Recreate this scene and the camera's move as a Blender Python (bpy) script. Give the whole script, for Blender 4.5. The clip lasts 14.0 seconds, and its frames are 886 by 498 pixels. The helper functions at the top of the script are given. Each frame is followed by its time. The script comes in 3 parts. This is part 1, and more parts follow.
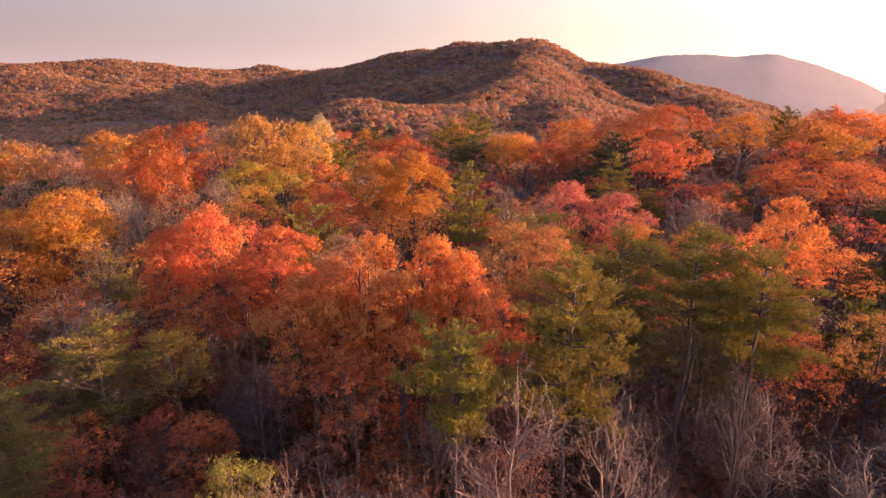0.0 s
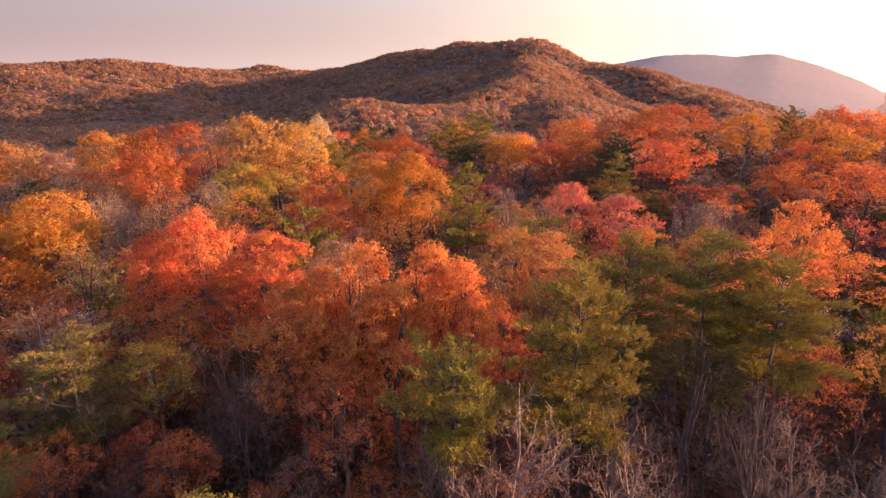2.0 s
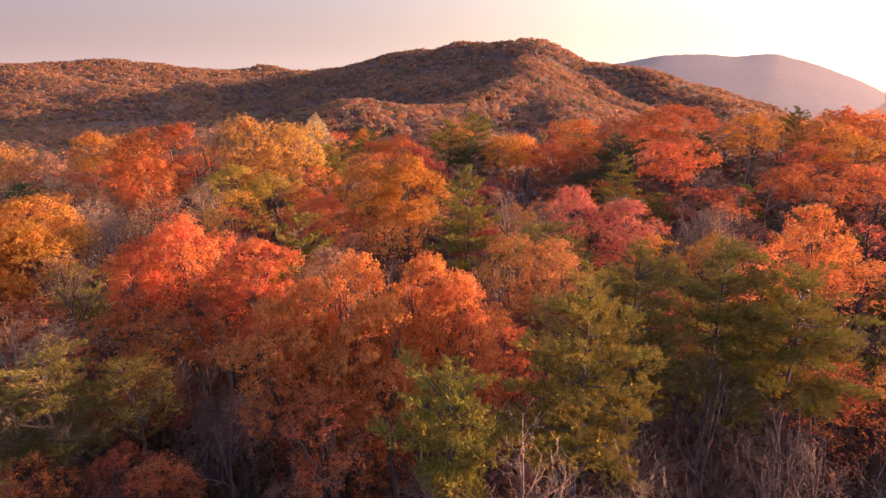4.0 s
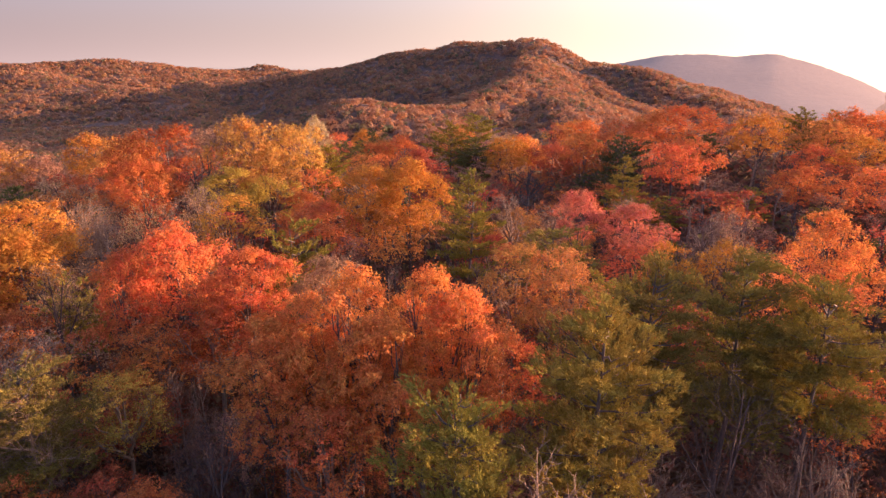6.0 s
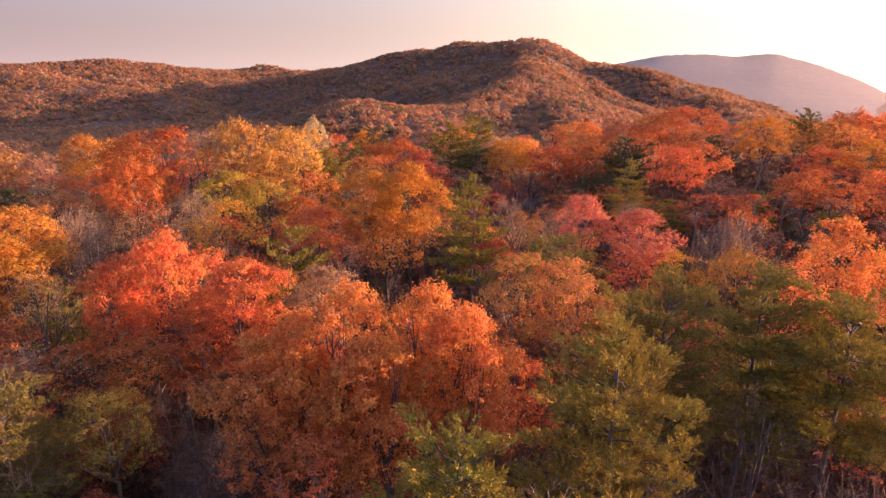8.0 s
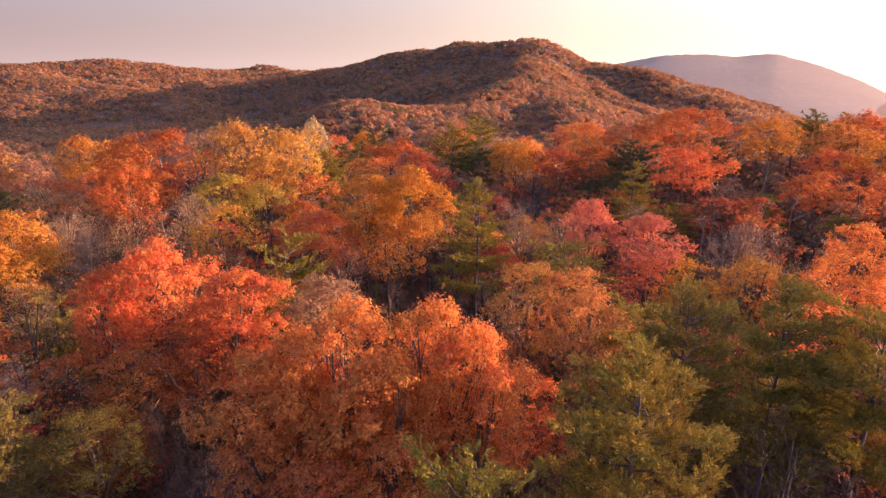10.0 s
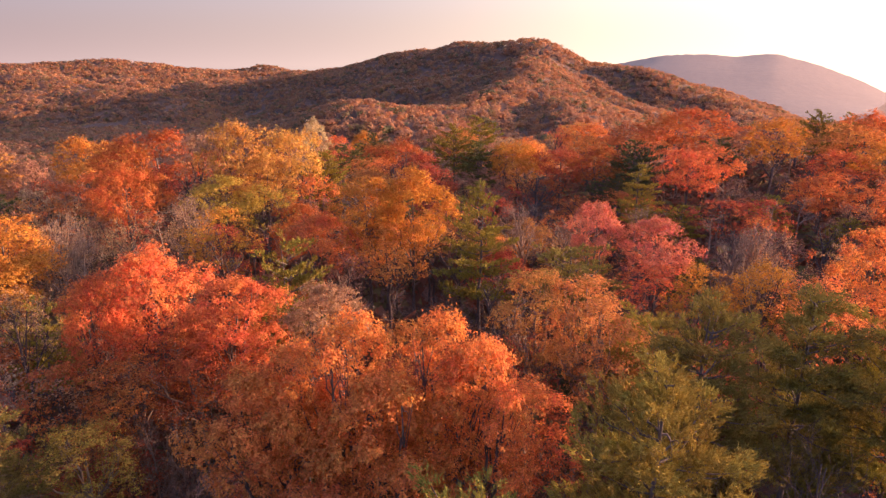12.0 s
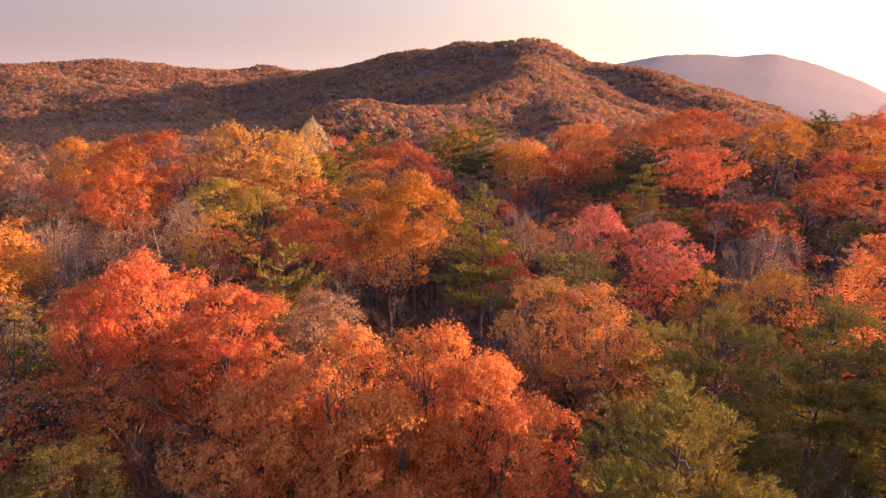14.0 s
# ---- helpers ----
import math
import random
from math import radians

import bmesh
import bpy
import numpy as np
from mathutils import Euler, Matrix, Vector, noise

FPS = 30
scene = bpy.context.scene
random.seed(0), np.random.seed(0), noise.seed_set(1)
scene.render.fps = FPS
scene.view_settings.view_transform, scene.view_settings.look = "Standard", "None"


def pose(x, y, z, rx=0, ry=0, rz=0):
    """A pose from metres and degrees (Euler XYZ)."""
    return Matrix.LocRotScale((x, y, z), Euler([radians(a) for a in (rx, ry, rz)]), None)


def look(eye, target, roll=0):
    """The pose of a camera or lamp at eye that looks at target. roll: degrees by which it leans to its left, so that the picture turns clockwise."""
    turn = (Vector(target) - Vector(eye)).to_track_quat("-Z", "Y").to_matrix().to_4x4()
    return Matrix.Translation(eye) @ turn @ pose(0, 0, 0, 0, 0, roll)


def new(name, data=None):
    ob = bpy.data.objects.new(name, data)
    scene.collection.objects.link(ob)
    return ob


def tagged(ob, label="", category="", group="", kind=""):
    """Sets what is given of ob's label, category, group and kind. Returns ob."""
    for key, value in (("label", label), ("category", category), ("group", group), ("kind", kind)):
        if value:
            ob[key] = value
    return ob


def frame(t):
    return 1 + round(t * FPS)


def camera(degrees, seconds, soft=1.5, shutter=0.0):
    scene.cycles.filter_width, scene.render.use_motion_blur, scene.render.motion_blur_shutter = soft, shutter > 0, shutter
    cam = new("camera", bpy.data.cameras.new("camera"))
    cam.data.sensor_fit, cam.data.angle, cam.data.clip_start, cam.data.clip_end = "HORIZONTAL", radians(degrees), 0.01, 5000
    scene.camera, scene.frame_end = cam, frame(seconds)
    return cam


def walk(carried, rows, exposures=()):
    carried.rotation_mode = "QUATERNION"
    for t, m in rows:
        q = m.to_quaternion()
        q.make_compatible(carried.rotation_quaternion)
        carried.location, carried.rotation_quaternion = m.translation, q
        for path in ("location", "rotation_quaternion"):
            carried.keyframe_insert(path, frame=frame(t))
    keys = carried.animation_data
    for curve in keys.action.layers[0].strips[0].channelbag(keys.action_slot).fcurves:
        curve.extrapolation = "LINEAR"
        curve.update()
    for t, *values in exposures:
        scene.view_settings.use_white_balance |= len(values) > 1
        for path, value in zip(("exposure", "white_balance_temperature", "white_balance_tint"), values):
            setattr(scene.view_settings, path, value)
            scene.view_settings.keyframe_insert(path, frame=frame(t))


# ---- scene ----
# A slow level flight over a wooded ridge.
cam = camera(73.7, 14.0, soft=1.4)
PATH = [
    (0.0, pose(-0.000, 0.000, 40.000, 72.691, 0, 0)),
    (0.5, pose(0.013, 0.561, 39.961, 72.691, 0, 0)),
    (1.0, pose(0.059, 1.116, 39.897, 72.691, 0, 0)),
    (1.5, pose(0.125, 1.691, 39.835, 72.691, 0, 0)),
    (2.0, pose(0.217, 2.306, 39.770, 72.691, 0, 0)),
    (2.5, pose(0.310, 2.911, 39.709, 72.691, 0, 0)),
    (3.0, pose(0.412, 3.494, 39.714, 72.691, 0, 0)),
    (5.5, pose(0.211, 6.030, 39.742, 72.691, 0, 0)),
    (6.0, pose(0.153, 6.527, 39.769, 72.691, 0, 0)),
    (6.5, pose(0.142, 7.004, 39.806, 72.691, 0, 0)),
    (7.0, pose(0.148, 7.471, 39.860, 72.691, 0, 0)),
    (7.5, pose(0.150, 7.921, 39.891, 72.691, 0, 0)),
    (8.0, pose(0.099, 8.369, 39.929, 72.691, 0, 0)),
    (10.5, pose(-0.297, 10.498, 40.034, 72.691, 0, 0)),
    (11.0, pose(-0.366, 10.871, 40.021, 72.691, 0, 0)),
    (11.5, pose(-0.435, 11.264, 40.001, 72.691, 0, 0)),
    (12.0, pose(-0.476, 11.641, 39.988, 72.691, 0, 0)),
    (12.5, pose(-0.497, 11.985, 39.996, 72.691, 0, 0)),
    (13.0, pose(-0.510, 12.333, 40.005, 72.691, 0, 0)),
    (13.5, pose(-0.529, 12.671, 40.024, 72.691, 0, 0)),
    (14.0, pose(-0.550, 13.000, 40.042, 72.691, 0, 0)),
]
walk(cam, PATH, [(0.0, 1.67, 6500, 34), (14.0, 1.67, 6500, 34)])

# ---- light ----
SUN_AZ = 75.0      # degrees clockwise from the flight's heading (+Y)
SUN_EL = 9.0
world = bpy.data.worlds.new("world")
scene.world = world
world.use_nodes = True
wn = world.node_tree
sky = wn.nodes.new("ShaderNodeTexSky")
sky.sky_type = "NISHITA"
sky.sun_disc = False
sky.sun_elevation = radians(SUN_EL)
sky.sun_rotation = radians(SUN_AZ)
sky.air_density = 1.0
sky.dust_density = 1.0
sky.ozone_density = 3.0
# evening haze: a pale rosy band along the horizon and a wide warm glow about the sun
sun_way = Vector((math.sin(radians(SUN_AZ)) * math.cos(radians(SUN_EL)),
                  math.cos(radians(SUN_AZ)) * math.cos(radians(SUN_EL)), math.sin(radians(SUN_EL))))
where = wn.nodes.new("ShaderNodeTexCoord")


def sky_math(operation, a, b):
    nd = wn.nodes.new("ShaderNodeMath")
    nd.operation = operation
    for socket, value in zip(nd.inputs, (a, b)):
        if isinstance(value, (int, float)):
            socket.default_value = value
        else:
            wn.links.new(value, socket)
    return nd.outputs[0]


def sky_add(base, colour, amount):
    nd = wn.nodes.new("ShaderNodeMixRGB")
    nd.blend_type = "ADD"
    nd.inputs[2].default_value = (*colour, 1)
    wn.links.new(amount, nd.inputs[0])
    wn.links.new(base, nd.inputs[1])
    return nd.outputs[0]


parts = wn.nodes.new("ShaderNodeSeparateXYZ")
wn.links.new(where.outputs["Generated"], parts.inputs[0])
height_up = sky_math("ABSOLUTE", parts.outputs[2], 0)
band = sky_math("POWER", 0.5, sky_math("MULTIPLY", height_up, 22.0))
dot = wn.nodes.new("ShaderNodeVectorMath")
dot.operation = "DOT_PRODUCT"
dot.inputs[1].default_value = sun_way
wn.links.new(where.outputs["Generated"], dot.inputs[0])
toward = sky_math("MAXIMUM", dot.outputs["Value"], 0.0)
glow = sky_math("POWER", toward, 2.3)
scaled = wn.nodes.new("ShaderNodeMixRGB")
scaled.blend_type = "MULTIPLY"
scaled.inputs[0].default_value = 1.0
scaled.inputs[2].default_value = (0.425, 0.37, 0.43, 1)
wn.links.new(sky.outputs[0], scaled.inputs[1])
veil = wn.nodes.new("ShaderNodeMixRGB")
veil.inputs[2].default_value = (0.125, 0.116, 0.150, 1)
low = sky_math("POWER", 0.5, sky_math("POWER", sky_math("MULTIPLY", height_up, 4.0), 2.0))
wn.links.new(low, veil.inputs[0])
wn.links.new(scaled.outputs[0], veil.inputs[1])
mixed = sky_add(veil.outputs[0], (0.22, 0.155, 0.11), band)
mixed = sky_add(mixed, (1.0, 0.93, 0.45), glow)
sunward = sky_math("MULTIPLY_ADD", dot.outputs["Value"], 0.5)
sunward.node.inputs[2].default_value = 0.5
mixed = sky_add(mixed, (0.68, 0.58, 0.33), sky_math("MULTIPLY", low, sky_math("POWER", sunward, 1.6)))
wn.nodes["Background"].inputs[1].default_value = 0.45
wn.links.new(mixed, wn.nodes["Background"].inputs[0])
sun_data = bpy.data.lights.new("sun", "SUN")
sun_data.energy = 5.0
sun_data.angle = radians(0.6)
sun_data.color = (1.0, 0.62, 0.36)
sun = new("sun", sun_data)
sun.matrix_world = look(sun_way * 200 + Vector((0, 60, 20)), (0, 60, 20))

# ---- materials ----


def material(name):
    m = bpy.data.materials.new(name)
    m.use_nodes = True
    n = m.node_tree
    n.nodes.clear()
    out = n.nodes.new("ShaderNodeOutputMaterial")
    return m, n, out


def link(n, a, b):
    n.links.new(a, b)


def node(n, kind, **values):
    nd = n.nodes.new(kind)
    for key, v in values.items():
        nd.inputs[key].default_value = v
    return nd


def ramp(n, stops):
    r = n.nodes.new("ShaderNodeValToRGB")
    el = r.color_ramp.elements
    el[0].position, el[0].color = stops[0][0], (*stops[0][1], 1)
    el[1].position, el[1].color = stops[-1][0], (*stops[-1][1], 1)
    for p, c in stops[1:-1]:
        e = el.new(p)
        e.color = (*c, 1)
    return r


def leaf_material(name, translucent=0.42, spread=0.32, hue=0.024):
    """Leaves: the tree's own colour, varied leaf by leaf and in patches over the crown."""
    m, n, out = material(name)
    info = n.nodes.new("ShaderNodeObjectInfo")
    geo = n.nodes.new("ShaderNodeNewGeometry")
    co = n.nodes.new("ShaderNodeTexCoord")
    patch = node(n, "ShaderNodeTexNoise", Scale=0.55, Detail=2.0)
    link(n, co.outputs["Object"], patch.inputs["Vector"])
    hsv = node(n, "ShaderNodeHueSaturation")
    # hue: patches and single leaves
    h1 = n.nodes.new("ShaderNodeMapRange")
    h1.inputs["From Min"].default_value, h1.inputs["From Max"].default_value = 0.3, 0.7
    h1.inputs["To Min"].default_value, h1.inputs["To Max"].default_value = 0.5 - hue * 0.5, 0.5 + hue * 0.5
    link(n, patch.outputs["Fac"], h1.inputs["Value"])
    h2 = n.nodes.new("ShaderNodeMath")
    h2.operation = "MULTIPLY_ADD"
    h2.inputs[1].default_value, h2.inputs[2].default_value = hue * 0.7, -hue * 0.35
    link(n, geo.outputs["Random Per Island"], h2.inputs[0])
    h3 = n.nodes.new("ShaderNodeMath")
    link(n, h1.outputs[0], h3.inputs[0])
    link(n, h2.outputs[0], h3.inputs[1])
    link(n, h3.outputs[0], hsv.inputs["Hue"])
    wob = n.nodes.new("ShaderNodeMath")
    wob.operation = "MULTIPLY"
    wob.inputs[1].default_value = 7.31
    link(n, geo.outputs["Random Per Island"], wob.inputs[0])
    fr = n.nodes.new("ShaderNodeMath")
    fr.operation = "FRACT"
    link(n, wob.outputs[0], fr.inputs[0])
    v = n.nodes.new("ShaderNodeMapRange")
    v.inputs["To Min"].default_value, v.inputs["To Max"].default_value = 1.0 - spread, 1.0 + spread
    link(n, fr.outputs[0], v.inputs["Value"])
    link(n, v.outputs[0], hsv.inputs["Value"])
    link(n, info.outputs["Color"], hsv.inputs["Color"])
    dif = n.nodes.new("ShaderNodeBsdfDiffuse")
    tra = n.nodes.new("ShaderNodeBsdfTranslucent")
    mix = node(n, "ShaderNodeMixShader", Fac=translucent)
    link(n, hsv.outputs[0], dif.inputs["Color"])
    link(n, hsv.outputs[0], tra.inputs["Color"])
    link(n, dif.outputs[0], mix.inputs[1])
    link(n, tra.outputs[0], mix.inputs[2])
    link(n, mix.outputs[0], out.inputs["Surface"])
    return m


def bark_material(name, dark, light):
    m, n, out = material(name)
    co = n.nodes.new("ShaderNodeTexCoord")
    mp = node(n, "ShaderNodeMapping", Scale=(6.0, 6.0, 1.2))
    link(n, co.outputs["Object"], mp.inputs["Vector"])
    ns = node(n, "ShaderNodeTexNoise", Scale=1.6, Detail=5.0)
    link(n, mp.outputs[0], ns.inputs["Vector"])
    r = ramp(n, [(0.3, dark), (0.7, light)])
    link(n, ns.outputs["Fac"], r.inputs[0])
    b = node(n, "ShaderNodeBsdfPrincipled", Roughness=0.9)
    link(n, r.outputs[0], b.inputs["Base Color"])
    bump = node(n, "ShaderNodeBump", Strength=0.6, Distance=0.03)
    link(n, ns.outputs["Fac"], bump.inputs["Height"])
    link(n, bump.outputs[0], b.inputs["Normal"])
    link(n, b.outputs[0], out.inputs["Surface"])
    return m


def ground_material(name):
    m, n, out = material(name)
    co = n.nodes.new("ShaderNodeTexCoord")
    fine = node(n, "ShaderNodeTexNoise", Scale=2.5, Detail=6.0)
    wide = node(n, "ShaderNodeTexNoise", Scale=0.035, Detail=5.0)
    link(n, co.outputs["Object"], fine.inputs["Vector"])
    link(n, co.outputs["Object"], wide.inputs["Vector"])
    r1 = ramp(n, [(0.3, (0.07, 0.04, 0.028)), (0.55, (0.17, 0.088, 0.05)), (0.75, (0.28, 0.15, 0.08))])
    r2 = ramp(n, [(0.35, (0.6, 0.6, 0.55)), (0.65, (1.15, 1.0, 0.9))])
    link(n, fine.outputs["Fac"], r1.inputs[0])
    link(n, wide.outputs["Fac"], r2.inputs[0])
    mul = n.nodes.new("ShaderNodeMixRGB")
    mul.blend_type = "MULTIPLY"
    mul.inputs[0].default_value = 1.0
    link(n, r1.outputs[0], mul.inputs[1])
    link(n, r2.outputs[0], mul.inputs[2])
    b = node(n, "ShaderNodeBsdfPrincipled", Roughness=1.0)
    link(n, mul.outputs[0], b.inputs["Base Color"])
    bump = node(n, "ShaderNodeBump", Strength=0.8, Distance=0.1)
    link(n, fine.outputs["Fac"], bump.inputs["Height"])
    link(n, bump.outputs[0], b.inputs["Normal"])
    link(n, b.outputs[0], out.inputs["Surface"])
    return m


def woods_material(name, stops, cell):
    """Far woods: each crown-sized cell has its own autumn colour."""
    m, n, out = material(name)
    geo = n.nodes.new("ShaderNodeNewGeometry")
    co = n.nodes.new("ShaderNodeTexCoord")
    vo = node(n, "ShaderNodeTexVoronoi", Scale=1.0 / cell)
    link(n, co.outputs["Object"], vo.inputs["Vector"])
    sep = n.nodes.new("ShaderNodeSeparateColor")
    link(n, vo.outputs["Color"], sep.inputs[0])
    wide = node(n, "ShaderNodeTexNoise", Scale=0.012, Detail=3.0)
    link(n, co.outputs["Object"], wide.inputs["Vector"])
    a = n.nodes.new("ShaderNodeMath")
    a.operation = "MULTIPLY_ADD"
    a.inputs[1].default_value, a.inputs[2].default_value = 0.9, -0.45
    link(n, wide.outputs["Fac"], a.inputs[0])
    s = n.nodes.new("ShaderNodeMath")
    link(n, sep.outputs[0], s.inputs[0])
    link(n, a.outputs[0], s.inputs[1])
    r = ramp(n, stops)
    link(n, s.outputs[0], r.inputs[0])
    hsv = node(n, "ShaderNodeHueSaturation")
    v = n.nodes.new("ShaderNodeMapRange")
    v.inputs["To Min"].default_value, v.inputs["To Max"].default_value = 0.92, 1.08
    link(n, geo.outputs["Random Per Island"], v.inputs["Value"])
    link(n, v.outputs[0], hsv.inputs["Value"])
    link(n, r.outputs[0], hsv.inputs["Color"])
    dif = n.nodes.new("ShaderNodeBsdfDiffuse")
    tra = n.nodes.new("ShaderNodeBsdfTranslucent")
    mix = node(n, "ShaderNodeMixShader", Fac=0.48)
    link(n, hsv.outputs[0], dif.inputs["Color"])
    link(n, hsv.outputs[0], tra.inputs["Color"])
    link(n, dif.outputs[0], mix.inputs[1])
    link(n, tra.outputs[0], mix.inputs[2])
    link(n, mix.outputs[0], out.inputs["Surface"])
    return m


def backdrop_material(name):
    """A mountain far off; an even glow of its surface stands in for evening haze."""
    m, n, out = material(name)
    co = n.nodes.new("ShaderNodeTexCoord")
    ns = node(n, "ShaderNodeTexNoise", Scale=0.03, Detail=6.0, Roughness=0.7)
    link(n, co.outputs["Object"], ns.inputs["Vector"])
    r = ramp(n, [(0.3, (0.075, 0.05, 0.04)), (0.7, (0.13, 0.08, 0.055))])
    link(n, ns.outputs["Fac"], r.inputs[0])
    b = node(n, "ShaderNodeBsdfPrincipled", Roughness=1.0)
    link(n, r.outputs[0], b.inputs["Base Color"])
    bump = node(n, "ShaderNodeBump", Strength=0.5, Distance=6.0)
    link(n, ns.outputs["Fac"], bump.inputs["Height"])
    link(n, bump.outputs[0], b.inputs["Normal"])
    # pale mauve emission imitates the haze in front of the slopes
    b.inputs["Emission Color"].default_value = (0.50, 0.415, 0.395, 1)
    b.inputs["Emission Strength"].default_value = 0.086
    link(n, b.outputs[0], out.inputs["Surface"])
    return m


LEAF = leaf_material("broad_leaves")
NEEDLE = leaf_material("pine_needles", translucent=0.14, spread=0.34, hue=0.03)
BARK = bark_material("bark", (0.05, 0.035, 0.028), (0.16, 0.12, 0.095))
GREY_BARK = bark_material("grey_bark", (0.048, 0.032, 0.025), (0.13, 0.085, 0.064))
PALE_BARK = bark_material("pale_bark", (0.14, 0.088, 0.054), (0.31, 0.195, 0.12))
GROUND = ground_material("leaf_litter")
WOODS = woods_material("autumn_woods", [
    (0.0, (0.17, 0.16, 0.08)), (0.14, (0.33, 0.19, 0.12)), (0.34, (0.48, 0.20, 0.092)), (0.52, (0.41, 0.225, 0.125)),
    (0.70, (0.52, 0.25, 0.10)), (0.86, (0.37, 0.225, 0.145)), (0.93, (0.53, 0.30, 0.115)), (1.0, (0.17, 0.16, 0.08))], 8.0)
BRUSH = woods_material("brushwood", [(0.0, (0.12, 0.09, 0.05)), (0.3, (0.20, 0.092, 0.06)), (0.55, (0.28, 0.10, 0.055)), (0.75, (0.20, 0.115, 0.075)),
                                     (1.0, (0.20, 0.17, 0.07))], 2.5)
BACKDROP = backdrop_material("mountain_haze_glow")

# ---- the lie of the land ----


def soft_step(v, w):
    """A ramp that is 0 below 0 and climbs one in one above it, rounded over w."""
    return 0.5 * (v + np.sqrt(v * v + w * w))


def valley_floor(x):
    """The valley deepens to the east."""
    return -62.0 - 62.0 * np.clip((x - 380) / 260, 0, 1)


def near_land(x, y):
    yy = np.clip(y, 0, 170) / 130
    z = 9.8 + 0.036 * np.clip(x, -110, 150) * yy
    steep = 0.16 + 0.22 * np.clip((-45 - x) / 60, 0, 1) + 0.1 * np.clip((x - 60) / 60, 0, 1)
    z = z - steep * soft_step(y - (138 + 0.22 * np.clip(x, -120, 160)), 25)
    z = z - 0.16 * soft_step(-105 - x, 30) - 0.10 * soft_step(x - 190, 30)
    return np.maximum(z, valley_floor(x))


# Ridges of the hills: from, to (x, y, height of the land), and how steeply they fall
RIDGES = []


def ridge(a, b, fall, crest=40.0):
    RIDGES.append((a, b, fall, crest))


def hill_land(x, y):
    h = valley_floor(x) - 2.0
    for (ax, ay, az), (bx, by, bz), fall, crest in RIDGES:
        dx, dy = bx - ax, by - ay
        t = np.clip(((x - ax) * dx + (y - ay) * dy) / (dx * dx + dy * dy), 0, 1)
        d = np.hypot(x - ax - t * dx, y - ay - t * dy)
        h = np.maximum(h, az + t * (bz - az) - fall * (np.sqrt(d * d + crest * crest) - crest))
    return h


def folds(x, y):
    """Gullies and shoulders on the hillsides."""
    return (np.sin(x * 0.021 + 1.3 * np.sin(y * 0.013)) * np.sin(y * 0.017 + 0.7 * np.sin(x * 0.011 + 2.0)) * 7.0
            + np.sin(x * 0.047 + y * 0.031) * np.sin(y * 0.053 - x * 0.019 + 1.0) * 2.0)


def land(x, y):
    x, y = np.asarray(x, float), np.asarray(y, float)
    n = near_land(x, y)
    far = np.clip((np.hypot(x, y) - 260) / 200, 0, 1)
    return np.maximum(n, hill_land(x, y) + folds(x, y) * far)

# main hill: its summit, the arm that runs away to the west, the flank to the east, the spurs towards the wood
ridge((140, 1080, 75), (60, 1150, 71), 0.46)
ridge((60, 1150, 71), (-110, 1330, 60), 0.46)
ridge((-110, 1330, 60), (-300, 1480, 17), 0.42)
ridge((-300, 1480, 17), (-560, 1560, -12), 0.36)
ridge((140, 1080, 73), (172, 1070, 55), 0.40)
ridge((172, 1070, 55), (225, 1050, 40), 0.40)
ridge((225, 1050, 40), (296, 1010, 38), 0.38)
ridge((296, 1010, 38), (345, 985, 4), 0.36)
ridge((345, 985, 4), (410, 940, -56), 0.36)
ridge((410, 940, -56), (500, 880, -90), 0.34)
ridge((140, 1080, 72), (110, 800, 16), 0.42, 25)
ridge((110, 800, 16), (120, 560, -18), 0.32, 30)
ridge((100, 790, 16), (20, 640, 3), 0.34, 25)
ridge((20, 640, 3), (-75, 560, 2), 0.34, 25)
ridge((-75, 560, 2), (-150, 520, -30), 0.34, 25)
ridge((190, 1040, 44), (250, 760, -18), 0.38, 22)
# western hills
ridge((-1030, 1550, 44), (-800, 1680, 42), 0.30)
ridge((-1030, 1550, 44), (-1500, 1500, 12), 0.28)
ridge((-1250, 1330, 34), (-897, 1250, 25), 0.30, 25)
ridge((-897, 1250, 25), (-651, 1210, 0), 0.32, 25)
ridge((-651, 1210, 0), (-520, 1175, -24), 0.34, 25)
ridge((-760, 1900, 22), (-560, 1950, 30), 0.30)
ridge((-560, 1800, 14), (-330, 1830, 20), 0.28)
ridge((-430, 1830, 22), (-380, 1520, -12), 0.30)
ridge((-620, 1800, 18), (-560, 1480, -18), 0.30)


# ---- meshes ----


def mesh_of(name, verts, faces, mat, smooth=False):
    me = bpy.data.meshes.new(name)
    me.from_pydata(np.asarray(verts, float).tolist(), [], np.asarray(faces).tolist() if not isinstance(faces, list) else faces)
    me.materials.append(mat)
    if smooth:
        me.polygons.foreach_set("use_smooth", np.ones(len(me.polygons), dtype=bool))
    me.update()
    return me


def unit(v):
    return v / np.maximum(np.linalg.norm(v, axis=-1, keepdims=True), 1e-9)


def leaves(rng, centres, facing, long, wide, bend=0.5):
    """Pointed leaf blades: one at each centre, facing roughly the given way."""
    n = len(centres)
    nor = unit(unit(facing) + bend * rng.normal(size=(n, 3)) * 0.6)
    u = unit(np.cross(nor, rng.normal(size=(n, 3))))
    v = np.cross(nor, u)
    s = rng.uniform(0.65, 1.3, size=(n, 1))
    blade = np.stack([centres + u * long * s, centres - u * long * 0.6 * s + v * wide * s, centres - u * long * 0.6 * s - v * wide * s], 1)
    return blade.reshape(-1, 3), np.arange(3 * n).reshape(n, 3)


